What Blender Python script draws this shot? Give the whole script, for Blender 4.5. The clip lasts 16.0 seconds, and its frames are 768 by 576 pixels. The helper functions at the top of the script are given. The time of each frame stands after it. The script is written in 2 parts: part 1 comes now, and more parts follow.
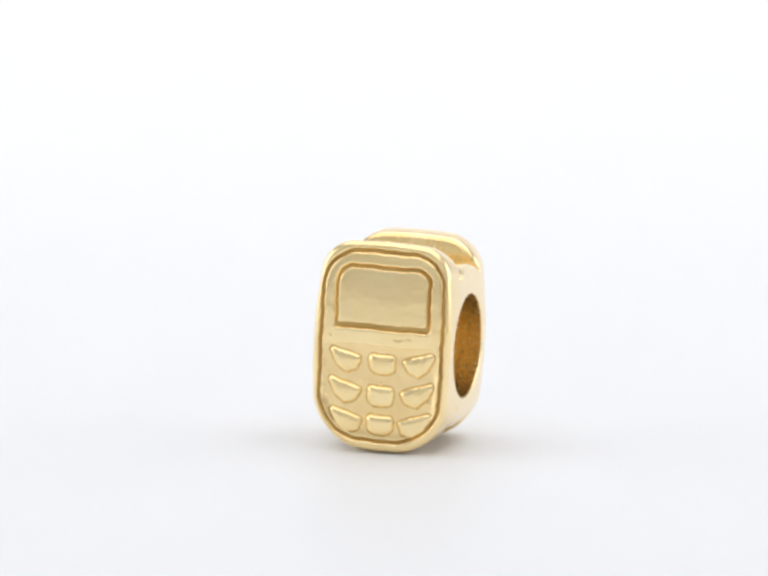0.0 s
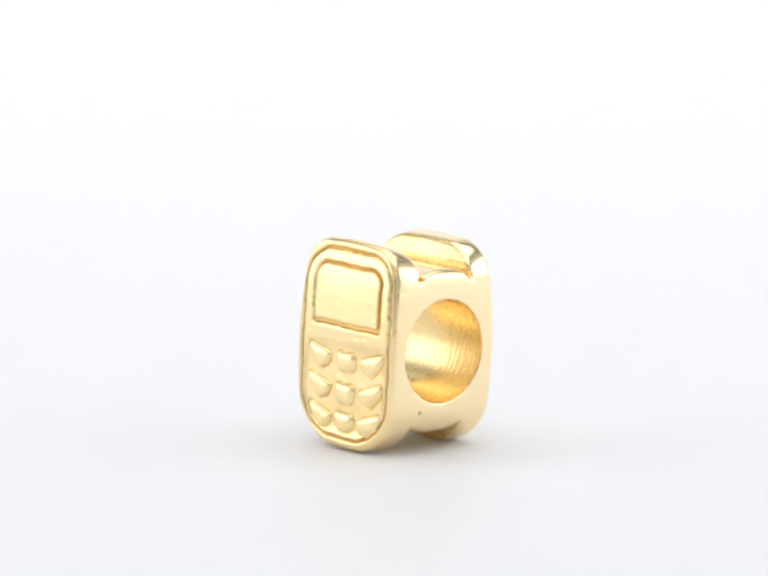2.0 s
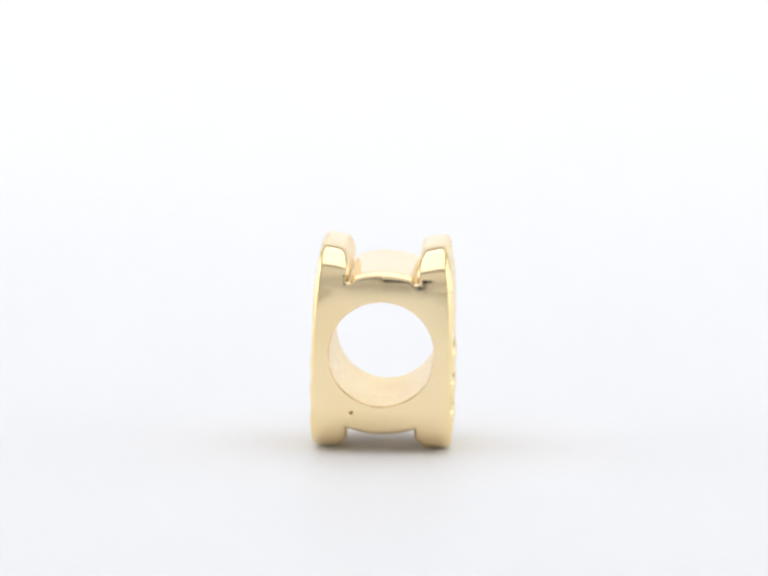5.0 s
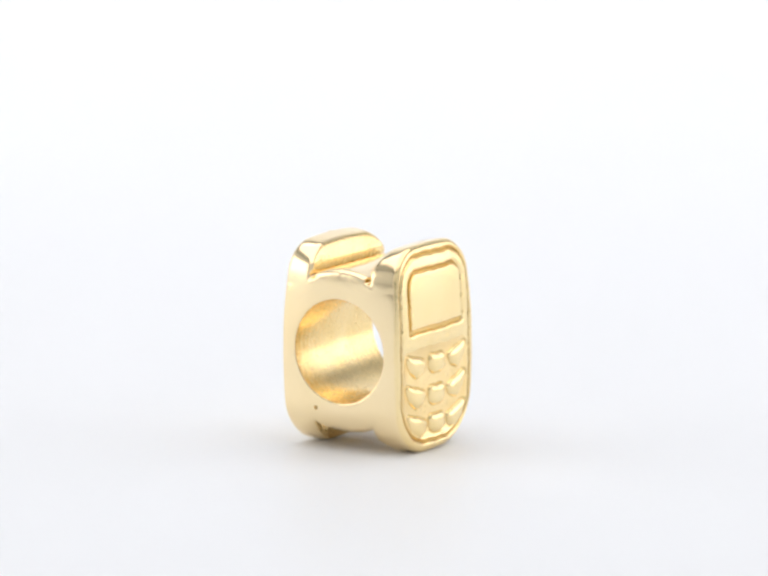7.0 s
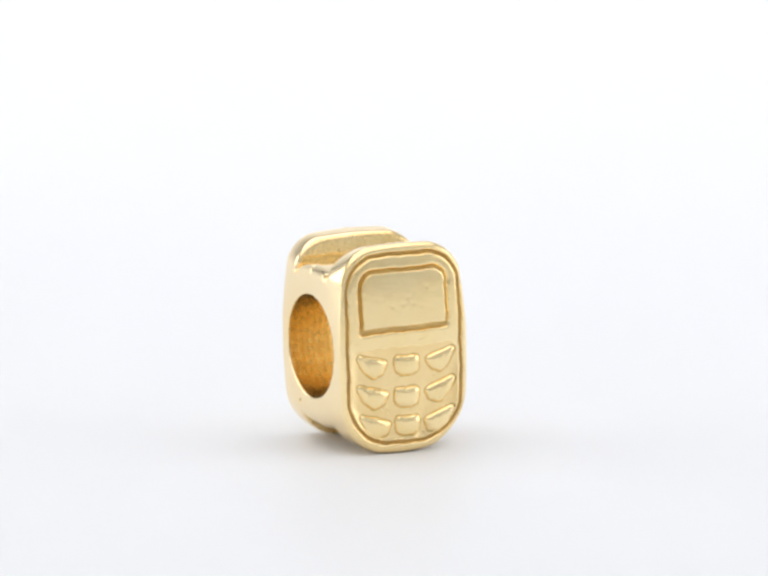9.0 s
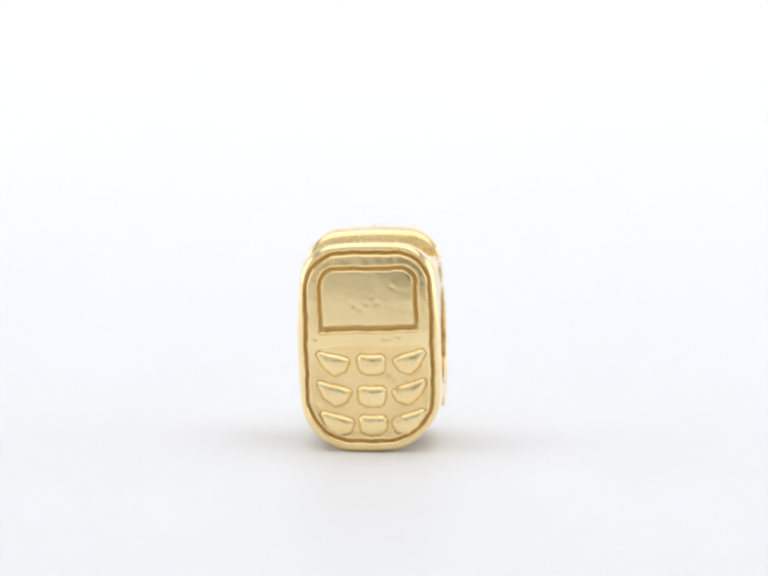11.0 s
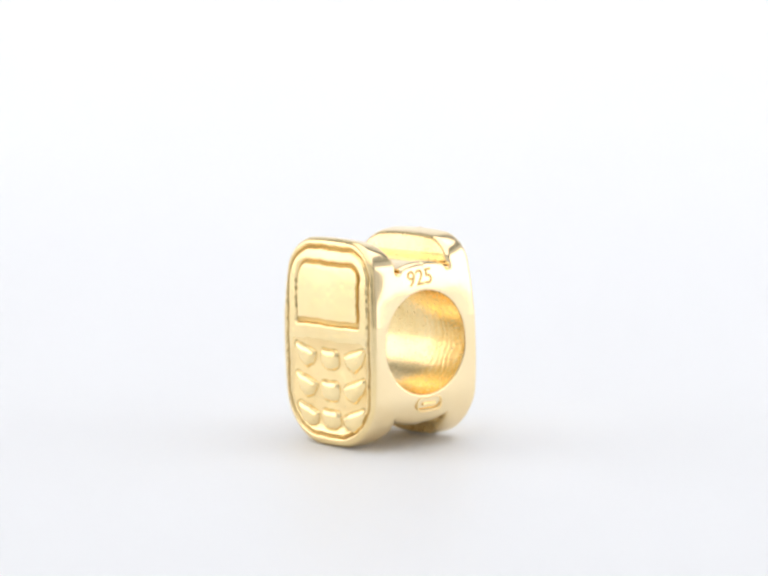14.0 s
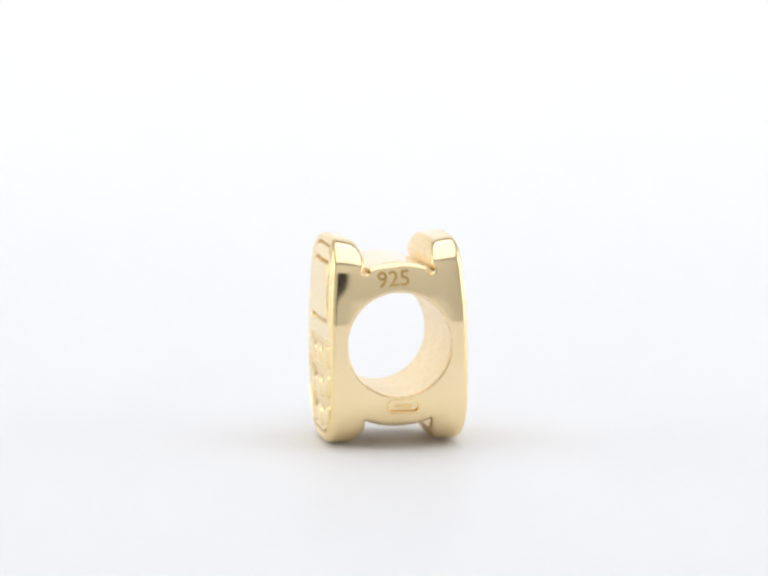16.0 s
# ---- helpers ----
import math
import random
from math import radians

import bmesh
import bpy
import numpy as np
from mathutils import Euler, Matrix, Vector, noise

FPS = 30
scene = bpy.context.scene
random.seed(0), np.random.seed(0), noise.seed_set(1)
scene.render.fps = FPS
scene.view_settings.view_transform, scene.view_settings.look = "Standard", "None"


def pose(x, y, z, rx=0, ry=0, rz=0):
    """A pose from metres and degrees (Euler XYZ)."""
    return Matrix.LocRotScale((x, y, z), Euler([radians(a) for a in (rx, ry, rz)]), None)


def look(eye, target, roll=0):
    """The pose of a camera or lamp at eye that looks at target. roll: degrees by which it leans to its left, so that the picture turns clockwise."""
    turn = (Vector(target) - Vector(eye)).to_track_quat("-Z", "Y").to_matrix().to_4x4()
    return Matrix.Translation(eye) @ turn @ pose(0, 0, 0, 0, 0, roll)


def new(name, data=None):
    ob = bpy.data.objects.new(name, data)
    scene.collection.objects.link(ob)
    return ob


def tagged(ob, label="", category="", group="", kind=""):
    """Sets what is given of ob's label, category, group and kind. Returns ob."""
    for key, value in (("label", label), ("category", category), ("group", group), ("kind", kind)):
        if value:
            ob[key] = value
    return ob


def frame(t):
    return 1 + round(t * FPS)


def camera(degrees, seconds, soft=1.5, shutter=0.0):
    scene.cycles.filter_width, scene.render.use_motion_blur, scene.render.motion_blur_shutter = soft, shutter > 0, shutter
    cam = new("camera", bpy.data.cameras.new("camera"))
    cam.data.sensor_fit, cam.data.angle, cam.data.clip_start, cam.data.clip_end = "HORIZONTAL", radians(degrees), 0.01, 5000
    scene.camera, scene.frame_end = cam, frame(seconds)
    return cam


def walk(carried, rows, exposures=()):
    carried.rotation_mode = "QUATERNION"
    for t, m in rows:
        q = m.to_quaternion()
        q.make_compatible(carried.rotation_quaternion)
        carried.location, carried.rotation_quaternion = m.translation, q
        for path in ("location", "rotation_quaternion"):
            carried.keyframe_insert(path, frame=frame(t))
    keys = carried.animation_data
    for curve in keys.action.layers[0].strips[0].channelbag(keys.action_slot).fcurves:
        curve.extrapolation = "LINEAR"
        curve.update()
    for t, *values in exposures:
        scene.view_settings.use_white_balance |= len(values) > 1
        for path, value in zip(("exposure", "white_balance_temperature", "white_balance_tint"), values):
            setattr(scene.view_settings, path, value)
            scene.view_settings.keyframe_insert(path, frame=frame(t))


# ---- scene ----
# The camera stands still on the front side of a small white light tent and looks slightly down at the bead.
MM = 0.001
DIST, TILT, ROLL = 0.186, 8.5, 0.42
AIM = (0.0, 0.0, 0.00737)
LENS = 11.19
cam = camera(LENS, 16.0, soft=2.85)
EYE = (0.0, -DIST * math.cos(radians(TILT)), AIM[2] + DIST * math.sin(radians(TILT)))
walk(cam, [(0.0, look(EYE, AIM, ROLL)), (16.0, look(EYE, AIM, ROLL))], exposures=[(0.0, 0.0), (16.0, 0.0)])

# ---- light: the softboxes of the tent, and an added backdrop fill ----
world = bpy.data.worlds.new("studio")
world.use_nodes = True
world.node_tree.nodes["Background"].inputs[0].default_value = (0.9, 0.95, 1.0, 1)
world.node_tree.nodes["Background"].inputs[1].default_value = 0.05
scene.world = world


def softbox(name, eye, target, sx, sy, watts, colour, spread=180):
    data = bpy.data.lights.new(name, "AREA")
    data.shape, data.size, data.size_y, data.energy, data.color = "RECTANGLE", sx, sy, watts, colour
    data.spread = radians(spread)
    ob = new(name, data)
    ob.matrix_world = look(eye, target)
    return ob


COOL = (0.995, 0.995, 1.0)
softbox("softbox_top", (0.0, -0.03, 0.44), (0.0, -0.03, 0.0), 0.62, 0.60, 1.30, COOL)
# unseen fill lamp, added to whiten the upper backdrop
softbox("backdrop_fill", (0.0, 0.17, 0.33), (0.0, 0.30, 0.03), 0.6, 0.10, 0.178, COOL, 120)
softbox("softbox_side", (-0.41, 0.03, 0.152), (0.0, 0.03, 0.152), 0.40, 0.30, 0.48, COOL)
softbox("softbox_side", (0.41, 0.03, 0.152), (0.0, 0.03, 0.152), 0.40, 0.30, 0.48, COOL)


# ---- materials ----
def material(name, colour, rough, metal=0.0):
    mat = bpy.data.materials.new(name)
    mat.use_nodes = True
    tree = mat.node_tree
    shader = tree.nodes["Principled BSDF"]
    shader.inputs["Base Color"].default_value = (*colour, 1)
    shader.inputs["Roughness"].default_value = rough
    shader.inputs["Metallic"].default_value = metal
    return mat, tree, shader


def node(tree, kind, **values):
    n = tree.nodes.new(kind)
    for key, value in values.items():
        n.inputs[key].default_value = value
    return n


def noise_at(tree, scale, detail=3.0):
    co = tree.nodes.new("ShaderNodeTexCoord")
    n = node(tree, "ShaderNodeTexNoise", Scale=scale, Detail=detail)
    tree.links.new(co.outputs["Object"], n.inputs["Vector"])
    return n


def ramp(tree, source, low, high, a, b):
    m = node(tree, "ShaderNodeMapRange")
    m.inputs["From Min"].default_value, m.inputs["From Max"].default_value = low, high
    m.inputs["To Min"].default_value, m.inputs["To Max"].default_value = a, b
    tree.links.new(source, m.inputs["Value"])
    return m.outputs["Result"]


def gold(name, colour, worn, rough, cast=0.0):
    """Polished gold: a slow change of tone, fine polishing grain and a soft hammered relief; cast: the grain of the mould left in it."""
    mat, tree, shader = material(name, colour, rough, 1.0)
    slow = noise_at(tree, 420.0, 3.0)
    fine = noise_at(tree, 5200.0, 4.0)
    mix = tree.nodes.new("ShaderNodeMix")
    mix.data_type = "RGBA"
    mix.inputs["A"].default_value, mix.inputs["B"].default_value = (*colour, 1), (*worn, 1)
    tree.links.new(ramp(tree, slow.outputs["Fac"], 0.35, 0.7, 0.0, 1.0), mix.inputs["Factor"])
    tree.links.new(mix.outputs["Result"], shader.inputs["Base Color"])
    tree.links.new(ramp(tree, fine.outputs["Fac"], 0.3, 0.75, rough * 0.9, rough * 1.2), shader.inputs["Roughness"])
    wave = node(tree, "ShaderNodeBump", Strength=0.2, Distance=0.0001)
    tree.links.new(slow.outputs["Fac"], wave.inputs["Height"])
    grain = node(tree, "ShaderNodeBump", Strength=0.05, Distance=0.00001)
    tree.links.new(fine.outputs["Fac"], grain.inputs["Height"])
    tree.links.new(wave.outputs["Normal"], grain.inputs["Normal"])
    last = grain
    if cast:
        skin = noise_at(tree, 1700.0, 5.0)
        last = node(tree, "ShaderNodeBump", Strength=cast, Distance=0.00004)
        tree.links.new(skin.outputs["Fac"], last.inputs["Height"])
        tree.links.new(grain.outputs["Normal"], last.inputs["Normal"])
    tree.links.new(last.outputs["Normal"], shader.inputs["Normal"])
    return mat


GOLD = gold("polished_gold", (0.99, 0.81, 0.50), (0.97, 0.775, 0.45), 0.115)
GOLD_FACE = gold("satin_gold", (0.99, 0.80, 0.44), (0.965, 0.75, 0.375), 0.22, 0.35)
GOLD_FIELD = gold("matte_gold", (0.965, 0.75, 0.39), (0.89, 0.66, 0.31), 0.30, 0.8)
BROWN_GOLD = gold("brown_gold", (0.54, 0.355, 0.125), (0.67, 0.455, 0.175), 0.36)
KEY_SHADE = gold("key_shade_gold", (0.60, 0.42, 0.17), (0.52, 0.36, 0.13), 0.34)


def turned_gold():
    """The drilled bore: satin gold with fine rings left by the tool; its orange includes bounced light."""
    mat = gold("turned_gold", (0.975, 0.755, 0.39), (0.92, 0.67, 0.285), 0.25, 0.06)
    tree = mat.node_tree
    co = tree.nodes.new("ShaderNodeTexCoord")
    rings = node(tree, "ShaderNodeTexWave", Scale=900.0, Distortion=6.0, Detail=3.0)
    rings.inputs["Detail Scale"].default_value = 1.5
    tree.links.new(co.outputs["Object"], rings.inputs["Vector"])
    bump = node(tree, "ShaderNodeBump", Strength=0.18, Distance=0.00002)
    shader = tree.nodes["Principled BSDF"]
    old = shader.inputs["Normal"].links[0].from_socket
    tree.links.new(rings.outputs["Fac"], bump.inputs["Height"])
    tree.links.new(old, bump.inputs["Normal"])
    tree.links.new(bump.outputs["Normal"], shader.inputs["Normal"])
    return mat


GOLD_BORE = turned_gold()


def white_sheet(name, colour, rough):
    mat, tree, shader = material(name, colour, rough)
    shader.inputs["Specular IOR Level"].default_value = 0.3
    slow = noise_at(tree, 9.0, 3.0)
    fine = noise_at(tree, 900.0, 4.0)
    mix = tree.nodes.new("ShaderNodeMix")
    mix.data_type = "RGBA"
    mix.inputs["A"].default_value, mix.inputs["B"].default_value = (*colour, 1), (*(c * 0.985 for c in colour), 1)
    tree.links.new(slow.outputs["Fac"], mix.inputs["Factor"])
    tree.links.new(mix.outputs["Result"], shader.inputs["Base Color"])
    bump = node(tree, "ShaderNodeBump", Strength=0.08, Distance=0.00004)
    tree.links.new(fine.outputs["Fac"], bump.inputs["Height"])
    tree.links.new(bump.outputs["Normal"], shader.inputs["Normal"])
    return mat


PAPER = white_sheet("white_acrylic", (0.864, 0.871, 0.893), 0.5)
FABRIC = white_sheet("white_tent_fabric", (0.85, 0.86, 0.87), 0.9)
GREY = white_sheet("pale_room_wall", (0.80, 0.79, 0.775), 0.9)
DIM = white_sheet("grey_tent_top", (0.55, 0.55, 0.55), 0.9)
BLACK = white_sheet("black_anodised_metal", (0.02, 0.02, 0.022), 0.45)
LENS_GLASS = white_sheet("coated_lens_glass", (0.012, 0.01, 0.014), 0.08)


# ---- the setting ----
def sheet(name, corners, mat, thick, label):
    """A flat panel of the given thickness; thick grows away from the inside along the face's normal."""
    bm = bmesh.new()
    a = [bm.verts.new(c) for c in corners]
    n = (Vector(corners[1]) - Vector(corners[0])).cross(Vector(corners[2]) - Vector(corners[0])).normalized()
    b = [bm.verts.new(Vector(c) - n * thick) for c in corners]
    bm.faces.new(a)
    bm.faces.new(b[::-1])
    for i in range(4):
        j = (i + 1) % 4
        bm.faces.new((a[j], a[i], b[i], b[j]))
    me = bpy.data.meshes.new(name)
    bm.to_mesh(me)
    bm.free()
    me.materials.append(mat)
    return tagged(new(name, me), label, "wall", kind="structure")


def sweep():
    """The white sheet: flat ground that bends up behind into the backdrop."""
    half, front, bend, rise, radius = 0.42, -0.42, 0.15, 0.44, 0.21
    line = [(front, 0.0), (-0.1, 0.0), (bend, 0.0)]
    line += [(bend + radius * math.sin(a), radius - radius * math.cos(a)) for a in (radians(3 * k) for k in range(1, 31))]
    line += [(bend + radius, rise)]
    low = [(y, z - 0.003) for y, z in line[:3]]
    low += [(bend + (radius + 0.003) * math.sin(a), radius - (radius + 0.003) * math.cos(a)) for a in (radians(3 * k) for k in range(1, 31))]
    low += [(bend + radius + 0.003, rise)]
    bm = bmesh.new()
    rows = [[bm.verts.new((x, y, z)) for y, z in part] for x in (-half, half) for part in (line, low)]
    for i in range(len(line) - 1):
        bm.faces.new((rows[0][i], rows[2][i], rows[2][i + 1], rows[0][i + 1]))
        bm.faces.new((rows[1][i + 1], rows[3][i + 1], rows[3][i], rows[1][i]))
        bm.faces.new((rows[0][i + 1], rows[1][i + 1], rows[1][i], rows[0][i]))
        bm.faces.new((rows[2][i], rows[3][i], rows[3][i + 1], rows[2][i + 1]))
    bm.faces.new((rows[0][0], rows[1][0], rows[3][0], rows[2][0]))
    bm.faces.new((rows[2][-1], rows[3][-1], rows[1][-1], rows[0][-1]))
    me = bpy.data.meshes.new("ground")
    bm.to_mesh(me)
    bm.free()
    for p in me.polygons:
        p.use_smooth = True
    me.materials.append(PAPER)
    return tagged(new("ground", me), "seamless white acrylic sheet curving up into a backdrop", "backdrop", kind="structure")


sweep()
sheet("wall_left", [(-0.425, -0.42, 0), (-0.425, 0.36, 0), (-0.425, 0.36, 0.45), (-0.425, -0.42, 0.45)], FABRIC, 0.002, "white fabric side of the light tent")
sheet("wall_right", [(0.425, 0.36, 0), (0.425, -0.42, 0), (0.425, -0.42, 0.45), (0.425, 0.36, 0.45)], FABRIC, 0.002, "white fabric side of the light tent")
sheet("wall_front", [(-0.42, -0.425, 0), (-0.42, -0.425, 0.45), (0.42, -0.425, 0.45), (0.42, -0.425, 0)][::-1], GREY, 0.004, "pale room wall in front of the open tent")
sheet("ceiling", [(-0.42, -0.42, 0.452), (-0.42, 0.365, 0.452), (0.42, 0.365, 0.452), (0.42, -0.42, 0.452)], DIM, 0.002, "grey fabric top of the light tent round its lamp")


def lathe(profile, sides=48):
    """A turned shape round the y axis from (radius, y) pairs."""
    bm = bmesh.new()
    rings = [[bm.verts.new((r * math.cos(2 * math.pi * k / sides), y, r * math.sin(2 * math.pi * k / sides))) for k in range(sides)] for r, y in profile]
    for a, b in zip(rings, rings[1:]):
        for k in range(sides):
            bm.faces.new((a[k], a[(k + 1) % sides], b[(k + 1) % sides], b[k]))
    bm.faces.new(rings[0][::-1])
    bm.faces.new(rings[-1])
    bmesh.ops.recalc_face_normals(bm, faces=bm.faces)
    return bm


def photo_camera():
    """The dark lens that the polished flanks mirror, on a short stand; it is behind the eye."""
    thing = tagged(new("photo_camera"), "black camera with a macro lens on a short stand", "camera")

    def piece(name, bm, mat, parent, label=""):
        me = bpy.data.meshes.new(name)
        bm.to_mesh(me)
        bm.free()
        me.materials.append(mat)
        ob = new(name, me)
        ob.parent = parent
        return tagged(ob, label)

    barrel = piece("lens_barrel", lathe([(0.0200, -0.006), (0.0215, -0.005), (0.0215, -0.030), (0.0230, -0.032), (0.0230, -0.060), (0.0215, -0.062), (0.0215, -0.080)]), BLACK, thing)
    piece("front_glass", lathe([(0.0160, -0.0055), (0.0100, -0.0045), (0.0030, -0.0040)]), LENS_GLASS, barrel, "dark coated front glass")
    bm = bmesh.new()
    bmesh.ops.create_cube(bm, size=1.0)
    bmesh.ops.scale(bm, vec=(0.07, 0.045, 0.055), verts=bm.verts)
    bmesh.ops.translate(bm, vec=(0, -0.1025, 0.0), verts=bm.verts)
    bmesh.ops.bevel(bm, geom=bm.edges[:], offset=0.008, segments=3, affect="EDGES")
    piece("body", bm, BLACK, thing)
    bm = lathe([(0.022, 0.0), (0.022, 0.003), (0.012, 0.005), (0.012, 0.032)])
    stand = piece("stand", bm, BLACK, thing)
    thing.matrix_basis = look(EYE, AIM, ROLL) @ Matrix.Rotation(radians(90), 4, "X") @ Matrix.Rotation(radians(180), 4, "Z")
    stand.matrix_basis = thing.matrix_basis.inverted() @ Matrix.Translation((0, -0.285, 0)) @ Matrix.Rotation(radians(90), 4, "X")
    return thing


photo_camera()


# ---- solid shapes, as distance fields turned into meshes (millimetres) ----
def solid(name, field, low, high, step):
    """The mesh of the surface field(x, y, z) = 0 within a box: one vertex in every cell it crosses, drawn onto the surface."""
    axes = [np.arange(a - step, b + 2 * step, step) for a, b in zip(low, high)]
    n = [len(a) for a in axes]
    val = np.empty(n, np.float32)
    # blocks of cells that lie clear of the surface take the sign of their middle
    block = 6
    starts = [np.arange(0, k, block) for k in n]
    mids = [axes[k][np.minimum(starts[k] + block // 2, n[k] - 1)] for k in range(3)]
    middle = field(*np.meshgrid(*mids, indexing="ij"))
    for i, j, k in np.ndindex(middle.shape):
        val[i * block:(i + 1) * block, j * block:(j + 1) * block, k * block:(k + 1) * block] = middle[i, j, k]
    near = np.abs(middle) < block * step * 1.6
    near = near.repeat(block, 0).repeat(block, 1).repeat(block, 2)[:n[0], :n[1], :n[2]]
    at = np.argwhere(near)
    val[near] = field(*(axes[k][at[:, k]] for k in range(3)))
    inside = val < 0
    cells = np.zeros([k - 1 for k in n], np.int8)
    for a in (0, 1):
        for b in (0, 1):
            for c in (0, 1):
                cells += inside[a:n[0] - 1 + a, b:n[1] - 1 + b, c:n[2] - 1 + c]
    mixed = (cells > 0) & (cells < 8)
    number = np.full(mixed.shape, -1, np.int32)
    idx = np.argwhere(mixed)
    number[mixed] = np.arange(len(idx))
    pts = np.stack([axes[k][idx[:, k]] + step / 2 for k in range(3)], 1)
    e = step * 0.2
    for turn in range(5):
        f0 = field(*pts.T)
        g = np.stack([field(*(pts + e * np.eye(3)[k]).T) - field(*(pts - e * np.eye(3)[k]).T) for k in range(3)], 1) / (2 * e)
        move = g * (f0 / np.maximum((g * g).sum(1), 0.05))[:, None]
        size = np.maximum(np.linalg.norm(move, axis=1, keepdims=True), 1e-9)
        pts = pts - move * np.minimum(1.0, step / size)
    faces = []
    for k in range(3):
        a, b = (k + 1) % 3, (k + 2) % 3
        s0, s1 = [slice(None)] * 3, [slice(None)] * 3
        s0[k], s1[k] = slice(0, -1), slice(1, None)
        v0, v1 = inside[tuple(s0)], inside[tuple(s1)]
        at = np.argwhere(v0 != v1)
        at = at[(at[:, a] > 0) & (at[:, b] > 0) & (at[:, a] < n[a] - 1) & (at[:, b] < n[b] - 1)]
        flip = v1[tuple(at.T)]
        ring = []
        for da, db in ((0, 0), (-1, 0), (-1, -1), (0, -1)):
            c = at.copy()
            c[:, a] += da
            c[:, b] += db
            ring.append(number[tuple(c.T)])
        quad = np.stack(ring, 1)
        quad[flip] = quad[flip][:, ::-1]
        faces.append(quad)
    faces = np.concatenate(faces)
    me = bpy.data.meshes.new(name)
    me.vertices.add(len(pts))
    me.vertices.foreach_set("co", (pts * MM).astype(np.float32).ravel())
    me.loops.add(faces.size)
    me.loops.foreach_set("vertex_index", faces.ravel().astype(np.int32))
    me.polygons.add(len(faces))
    me.polygons.foreach_set("loop_start", np.arange(0, faces.size, 4, dtype=np.int32))
    me.polygons.foreach_set("use_smooth", np.ones(len(faces), bool))
    me.update(calc_edges=True)
    me.validate()
    return me


def smooth_max(a, b, k):
    h = np.clip(0.5 - 0.5 * (b - a) / k, 0, 1)
    return b + (a - b) * h + k * h * (1 - h)


def smooth_min(a, b, k):
    return -smooth_max(-a, -b, k)


def rounded(u, v, hw, top, bottom, rt, rb):
    """A rectangle with corner radius rt above and rb below."""
    mid, half = (top + bottom) / 2, (top - bottom) / 2
    r = np.where(v > mid, rt, rb)
    qx, qy = np.abs(u) - hw + r, np.abs(v - mid) - half + r
    return np.minimum(np.maximum(qx, qy), 0) + np.hypot(np.maximum(qx, 0), np.maximum(qy, 0)) - r


def polygon(u, v, pts):
    d = np.full(np.shape(u), 1e9)
    sign = np.full(np.shape(u), -1.0)
    for (ax, ay), (bx, by) in zip(pts, pts[1:] + pts[:1]):
        ex, ey = bx - ax, by - ay
        t = np.clip(((u - ax) * ex + (v - ay) * ey) / (ex * ex + ey * ey), 0, 1)
        d = np.minimum(d, np.hypot(u - ax - t * ex, v - ay - t * ey))
        sign = np.where(ex * (v - ay) - ey * (u - ax) < 0, 1.0, sign)
    return d * sign


HALF_W, TOP, BOTTOM = 3.36, 5.01, -4.90       # one phone-shaped plate
OUTER, INNER = 3.36, 1.58                    # its outer and inner face, from the middle
BORE, BARREL = 2.46, 3.93                    # radius of the hole and of the barrel round it
SCREEN = (2.15, 3.72, 1.15, 0.62, 0.10)      # half width, top, bottom, corner radii of the screen plate


def flank(v):
    """How far the flanks draw in above and below the middle."""
    return 0.004 * v * v + 0.001 * np.minimum(v, 0) ** 2 + 0.032 * np.maximum(np.abs(v) - 2.0, 0) ** 2


def outline(u, v, corner=1.4):
    sag = np.where((u < 0) & (v < 0), 0.045, 0.022)
    return rounded(np.sign(u) * (np.abs(u) + flank(v)), v + sag * np.sign(v) * u * u, HALF_W, TOP, BOTTOM, corner, 1.95)


def bulge(u, v):
    """The phone's face is slightly domed and thins towards its top."""
    return 0.004 * (v + 1.6) ** 2 + 0.0004 * np.maximum(v, 0) ** 4 + 0.006 * u * u


def wobble(u, v):
    """The slightly unsteady line of the hand-cut wax model."""
    return u + 0.018 * np.sin(2.7 * v + 1.0) + 0.012 * np.sin(7.1 * v) + 0.006 * np.sin(15.7 * v + 3.0 * u), v + 0.018 * np.sin(2.3 * u + 0.4) + 0.013 * np.sin(6.3 * u + 2.0) + 0.006 * np.sin(16.9 * u + 2.0 * v)


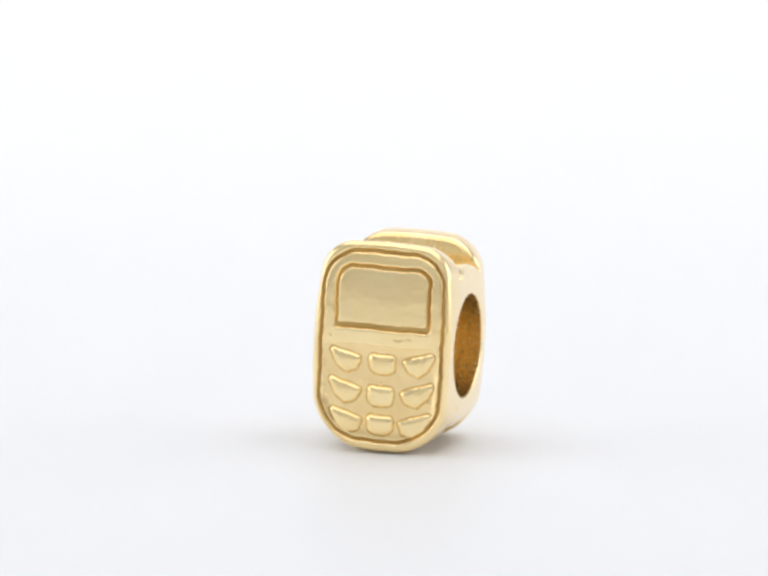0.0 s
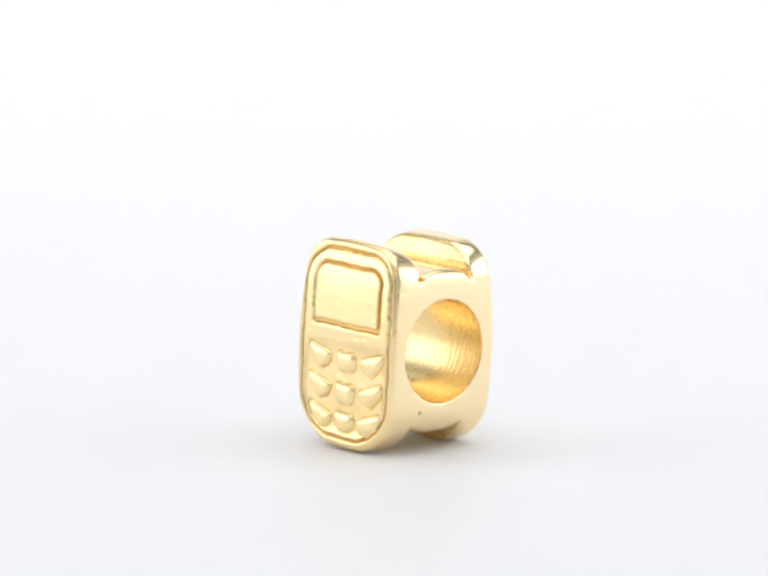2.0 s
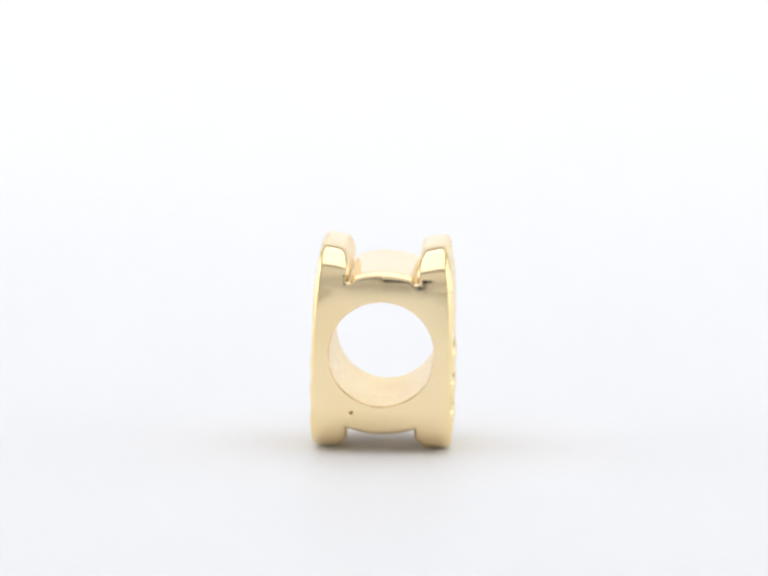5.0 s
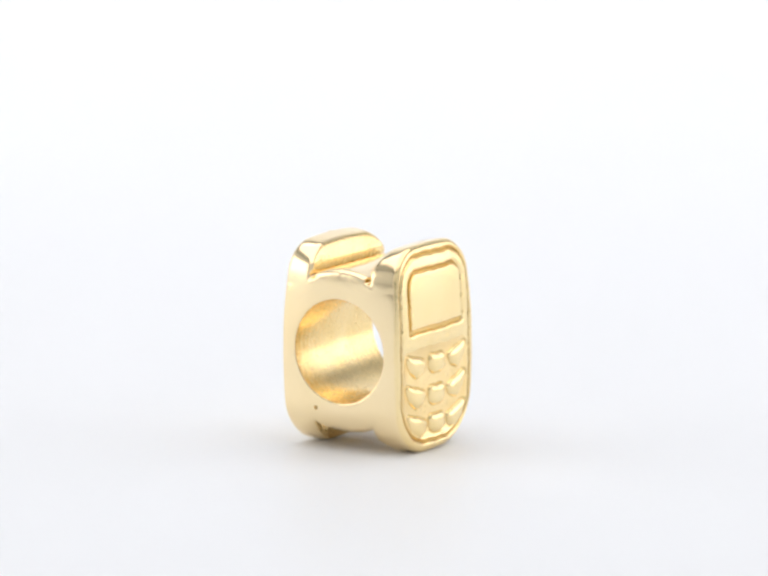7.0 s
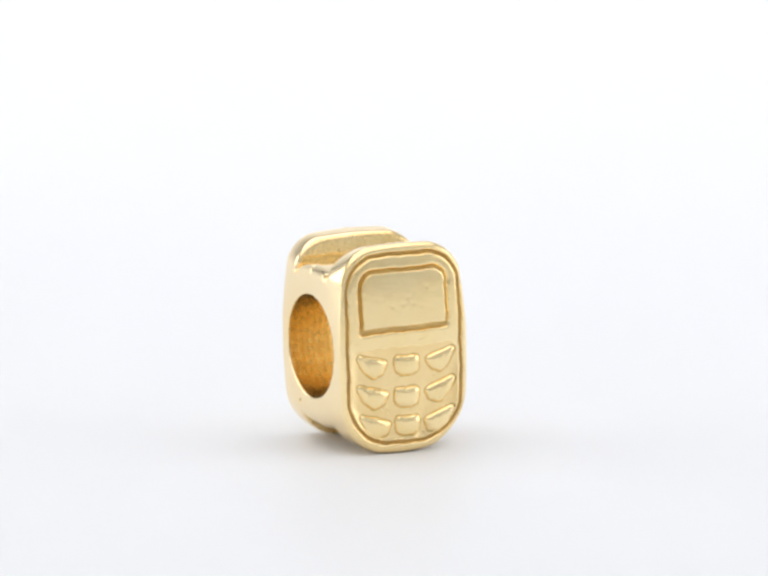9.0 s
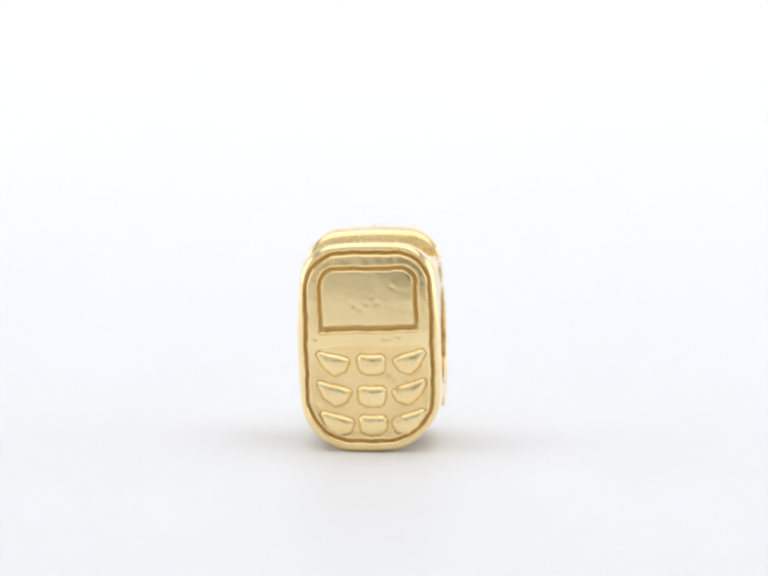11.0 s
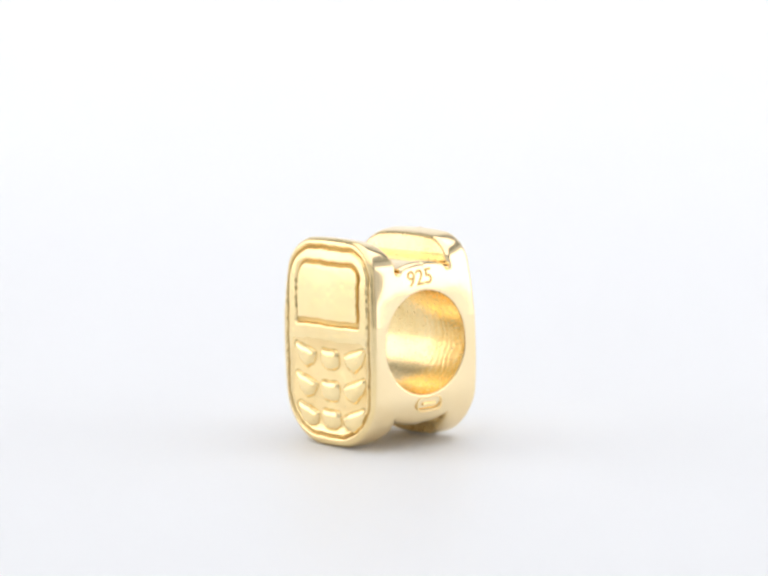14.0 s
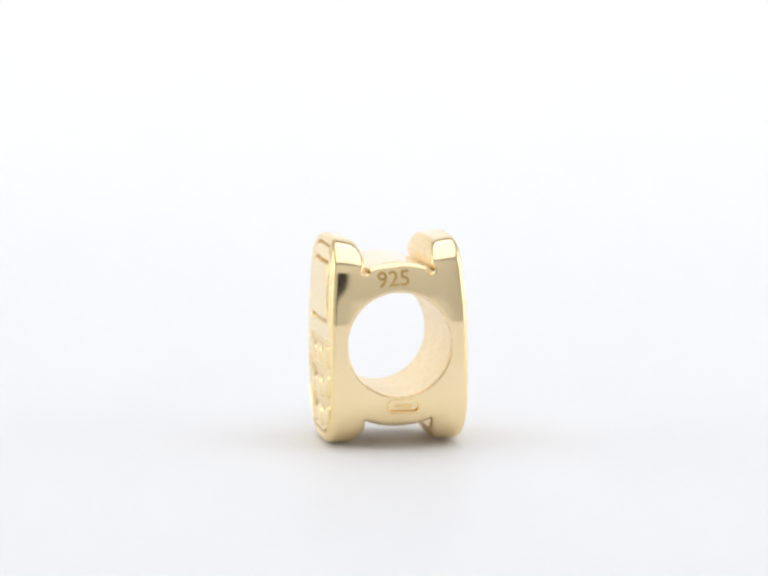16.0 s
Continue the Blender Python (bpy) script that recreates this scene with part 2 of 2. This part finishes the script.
def face_depth(u, v):
    """How deep the phone's face is cut at (u, v): the border line, the screen's pocket, the sunken key field."""
    a, b = wobble(u, v)
    border = border_line(u, v)
    line = 0.17 * np.exp(-(border / 0.095) ** 2)
    pocket = rounded(a, b, SCREEN[0] + 0.16, SCREEN[1] + 0.16, SCREEN[2] - 0.25, 0.75, 0.14)
    pit = 0.17 / (1 + np.exp(np.clip(pocket / 0.03, -40, 40)))
    pad = smooth_max(border + 0.22, (b - 0.10) * 0.5, 0.4)
    lumps = 0.010 * np.sin(5.1 * a + 2.0 * b) * np.sin(4.3 * b - a) + 0.005 * np.sin(11.0 * a + 1.0) * np.sin(9.0 * b + 2.0)
    field = (0.16 + lumps) / (1 + np.exp(np.clip(pad / 0.09, -40, 40)))
    crease = np.sin(5.3 * a + 2.0 * np.sin(2.1 * a) + 1.3) + 0.7 * np.sin(13.1 * a + 9.0 * b) * np.sin(3.3 * a)
    strip = 0.010 * (1.4 + crease) * np.exp(-((b - 0.50 - 0.10 * np.sin(1.7 * a) - 0.05 * np.sin(6.1 * a)) / 0.13) ** 2) * np.clip(-4 * border - 0.8, 0, 1)
    skin = 0.006 * (1 + np.sin(4.1 * a + 1.7 * np.sin(2.9 * b)) * np.sin(3.7 * b + 1.9 * np.sin(2.3 * a)))
    return np.maximum(np.maximum(line, pit), field) + strip + skin


def crinkle(u, v):
    """Fine unevenness of the cast skin."""
    return 0.006 * np.sin(6.1 * u + 2.2 * np.sin(3.3 * v)) * np.sin(5.3 * v + 1.4 * np.sin(4.7 * u))


def body_field(x, y, z):
    r = 0.29 + 0.10 * np.clip(-z - 3.0, 0, 1)
    # the rim of each plate falls away towards the channel
    fall = np.clip((3.0 - np.abs(y)) / 1.3, 0, 1.2)
    # and its flanks draw in towards the face
    bow = (0.01 + np.where(z > 0, 0.052, 0.03) * np.clip((np.abs(z) - 1.0) / 2.0, 0, 1)) * np.maximum(np.abs(y) - 1.5, 0) ** 2
    px, py = outline(np.sign(x) * (np.abs(x) + bow), z + 0.20 * fall * fall * np.clip(z - 3.6, 0, 1), np.where(y < 0, 1.15, 1.4)) + r, np.abs(y) - OUTER + bulge(x, z) + r
    d = np.minimum(np.maximum(px, py), 0) + np.hypot(np.maximum(px, 0), np.maximum(py, 0)) - r
    radius = np.hypot(y, z)
    # the channel between the two plates, down to the barrel
    gap = INNER + 0.24 * np.clip(z - 4.0, 0, 1.2) + 0.55 * np.clip(-z - 4.15, 0, 1)
    channel = np.maximum(np.abs(y) - gap, BARREL - np.hypot(y, z + 0.05) - 0.05 * np.clip(np.abs(x) - 2.9, 0, 1) ** 2)
    d = smooth_max(d, -channel, 0.28)
    nick = np.hypot(np.abs(y) - 1.54, z - 3.50) - 0.06 - 0.12 * np.clip(np.abs(x) - 2.5, 0, 0.7) / 0.7
    d = smooth_max(d, -nick, 0.08)
    d = smooth_min(d, np.sqrt(x ** 2 + (y + 2.7) ** 2 + (z - TOP + 0.05) ** 2) - 0.07, 0.08)
    u = np.where(y < 0, x, -x)
    d = np.where(np.abs(y) > 2.5, smooth_max(d, 0.85 * (np.abs(y) - OUTER + bulge(x, z) + face_depth(u, z)), 0.03), d)
    d = smooth_max(d, BORE - radius, 0.09)
    d = smooth_max(d, 0.10 - np.sqrt((x - 3.25) ** 2 + (y + 1.36) ** 2 + (z + 2.82) ** 2), 0.02)
    return d


def part(name, data, mat, parent, label=""):
    ob = new(name, data)
    if mat and not data.materials:
        data.materials.append(mat)
    ob.parent = parent
    return tagged(ob, label)


def screen_field(pits):
    def field(u, y, v):
        a, b = wobble(u, v)
        d = rounded(a, b, *SCREEN)
        q = np.maximum(-y - 0.24 + bulge(u, v) + 0.006 * np.sin(2.1 * u + 1.0) * np.sin(2.7 * v), y - 0.2)
        for pu, pv, r in pits:
            q = np.maximum(q, -y - 0.24 + bulge(u, v) + 0.008 * np.exp(-((u - pu) ** 2 + (v - pv) ** 2) / (r * r)))
        r = 0.07
        px, py = d + r, q + r
        return np.minimum(np.maximum(px, py), 0) + np.hypot(np.maximum(px, 0), np.maximum(py, 0)) - r
    return field


def button_field(shape, cu, cv, high):
    def field(u, y, v):
        d = shape(u, v)
        q = -y - high + 0.07 * ((u - cu) ** 2 + (v - cv) ** 2) + bulge(u, v)
        q = np.maximum(q, y - 0.35)
        return smooth_max(d - 0.06, q + crinkle(u, v), 0.36)
    return field


def middle_shape(cv, tall):
    def shape(u, v):
        a, b = wobble(u, v)
        return rounded(a, b - cv, 0.64 + 0.05 * (b - cv), tall, -tall, 0.26, 0.38)
    return shape


def side_shape(pts, mirror):
    cu, cv = sum(p[0] for p in pts) / 5, sum(p[1] for p in pts) / 5
    core = [(cu + 0.80 * (x - cu), cv + 0.72 * (y - cv)) for x, y in pts]

    def shape(u, v):
        a, b = wobble(u, v)
        return polygon(mirror * a, b, core) - 0.17
    return shape


# outer keys of the three rows: corners of the pointed leaf shape, counter-clockwise
LEAVES = [
    [(-2.55, -0.02), (-2.20, -0.75), (-1.70, -1.20), (-1.30, -1.00), (-1.05, -0.50)],
    [(-2.58, -1.42), (-2.25, -2.12), (-1.68, -2.66), (-1.22, -2.48), (-0.98, -2.00)],
    [(-2.50, -2.85), (-2.12, -3.60), (-1.55, -4.06), (-1.08, -3.92), (-0.92, -3.42)],
]
MIDDLE = [(-0.72, 0.47), (-2.24, 0.48), (-3.60, 0.46)]


def key_shapes():
    """Outline, middle and half size of the nine keys."""
    for row in range(3):
        for side in (-1, 0, 1):
            if side:
                pts = LEAVES[row]
                yield side_shape(pts, -side), -side * sum(p[0] for p in pts) / 5, sum(p[1] for p in pts) / 5, 1.15, 0.95
            else:
                yield middle_shape(*MIDDLE[row]), 0.0, MIDDLE[row][0], 0.9, 0.65


def button_meshes():
    made = []
    for shape, cu, cv, hw, hh in key_shapes():
        field = button_field(shape, cu, cv, 0.30)
        made.append(solid("button", field, (cu - hw, -0.45, cv - hh), (cu + hw, 0.45, cv + hh), 0.05))
    return made


def mark_text(parent):
    """The struck figures 925 on the end of the barrel."""
    data = bpy.data.curves.new("hallmark_figures", "FONT")
    data.body, data.size, data.align_x, data.align_y = "925", 1.06 * MM, "CENTER", "CENTER"
    data.extrude, data.bevel_depth, data.bevel_resolution = 0.03 * MM, 0.012 * MM, 1
    ob = part("hallmark_figures", data, BROWN_GOLD, parent, "struck fineness figures")
    ob.matrix_basis = Matrix.Translation((-3.262 * MM, 0.25 * MM, 3.08 * MM)) @ Matrix.Rotation(radians(5.4), 4, "Y") @ Matrix.Rotation(radians(-90), 4, "Z") @ Matrix.Rotation(radians(90), 4, "X") @ Matrix.Rotation(radians(3), 4, "Z")


def stamp_field(y, x, z):
    d = rounded(y, z, 0.76, 0.33, -0.33, 0.31, 0.31)
    ring = np.abs(d) - 0.045
    bars = rounded(y, z, 0.42, 0.08, -0.08, 0.07, 0.07)
    return smooth_max(np.minimum(ring, bars), np.abs(x) - 0.05, 0.05)


def border_line(u, v):
    a, b = wobble(u, v)
    return rounded(np.sign(a) * (np.abs(a) + 0.6 * flank(b)), b + 0.018 * np.sign(b) * a * a, 2.95, 4.55, -4.36, 1.35, 1.95)


def border_near(u, v):
    return np.abs(border_line(u, v)) < 0.12


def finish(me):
    """Polished flanks, satin faces, turned bore; the cut lines of both faces are a darker brown gold."""
    for mat in (GOLD, GOLD_FACE, GOLD_BORE, BROWN_GOLD, GOLD_FIELD, KEY_SHADE):
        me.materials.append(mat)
    c = np.empty(len(me.polygons) * 3, np.float32)
    me.polygons.foreach_get("center", c)
    x, y, z = c.reshape(-1, 3).T / MM
    u = np.where(y < 0, x, -x)
    slot = np.zeros(len(x), np.int32)
    slot[np.abs(y) > OUTER - bulge(x, z) - 0.22] = 1
    slot[np.hypot(y, z) < BORE + 0.03] = 2
    # channel walls share the bore's gold, bounced light tinted into its colour
    n = np.empty(len(me.polygons) * 3, np.float32)
    me.polygons.foreach_get("normal", n)
    slot[(np.abs(y) < 2.3) & (np.hypot(y, z) > BARREL) & (np.abs(n.reshape(-1, 3)[:, 1]) > 0.6) & (np.abs(x) < 3.0)] = 2
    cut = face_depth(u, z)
    slot[(x > 3.0) & (np.hypot(y + 1.36, z + 2.82) < 0.085)] = 3
    slot[(slot == 1) & (cut > 0.07) & (z < 0.5)] = 4
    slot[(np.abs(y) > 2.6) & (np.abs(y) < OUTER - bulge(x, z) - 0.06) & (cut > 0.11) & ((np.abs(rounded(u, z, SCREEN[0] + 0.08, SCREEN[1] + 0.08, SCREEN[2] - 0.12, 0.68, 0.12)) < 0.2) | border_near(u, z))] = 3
    # the thin shade round each key is painted on as a browner gold
    for shape, *_ in key_shapes():
        d = shape(u - 0.09, z)
        slot[(slot == 4) & (d > -0.1) & (d < 0.055)] = 5
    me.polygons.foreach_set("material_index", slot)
    return me


def charm():
    bead = tagged(new("charm_bead"), "polished gold charm bead shaped like two mobile phones", "jewellery")
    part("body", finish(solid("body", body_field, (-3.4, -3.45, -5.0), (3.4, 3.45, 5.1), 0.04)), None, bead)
    box = ((-2.4, -0.4, 0.7), (2.4, 0.4, 4.0), 0.04)
    screens = {0: solid("screen", screen_field([(0.2, 3.55, 0.06), (1.9, 1.4, 0.05)]), *box),
               180: solid("screen", screen_field([(-0.62, 2.1, 0.14), (-0.38, 1.95, 0.16), (-0.1, 2.2, 0.15), (0.2, 2.5, 0.13), (0.45, 2.2, 0.12), (0.9, 2.05, 0.10), (0.55, 2.8, 0.1), (1.2, 2.9, 0.07)]), *box)}
    buttons = button_meshes()
    for side in (0, 180):
        face = Matrix.Rotation(radians(side), 4, "Z")
        lift = face @ Matrix.Translation((0, -(OUTER - 0.22) * MM, 0))
        part("screen", screens[side], GOLD_FACE, bead, "flat blank phone screen").matrix_basis = lift
        lift = face @ Matrix.Translation((0.09 * MM, -(OUTER - 0.25) * MM, 0))
        for me in buttons:
            part("button", me, GOLD_FACE, bead, "raised pillow-shaped phone key").matrix_basis = lift
    mark_text(bead)
    stamp = part("hallmark_stamp", solid("hallmark_stamp", stamp_field, (-0.8, -0.1, -0.45), (0.8, 0.1, 0.45), 0.025), GOLD_FIELD, bead, "struck oval maker's stamp")
    stamp.matrix_basis = Matrix.Translation((-3.275 * MM, -0.16 * MM, -2.92 * MM)) @ Matrix.Rotation(radians(-5.0), 4, "Y") @ Matrix.Rotation(radians(-90), 4, "Z")
    return bead


BEAD = charm()

# ---- the turntable's turn ----
AXIS = 0.181 * MM                   # the axis, beside the camera's line
OFFSET = (0.611 * MM, -0.292 * MM)   # the bead's middle from the axis
SPEED = -15.18                     # degrees a second
YAW, LEAN, NOD = -16.7, 2.1, -0.7             # how the bead stands on the sheet
HEIGHT = 4.95 * MM


def motions():
    rows = []
    for k in range(33):
        t = k * 0.5
        turn = Matrix.Rotation(radians(SPEED * t), 4, "Z")
        stand = Matrix.Translation((*OFFSET, HEIGHT)) @ pose(0, 0, 0, NOD, LEAN, YAW)
        rows.append((t, Matrix.Translation((AXIS, 0, 0)) @ turn @ stand))
    walk(BEAD, rows)


motions()
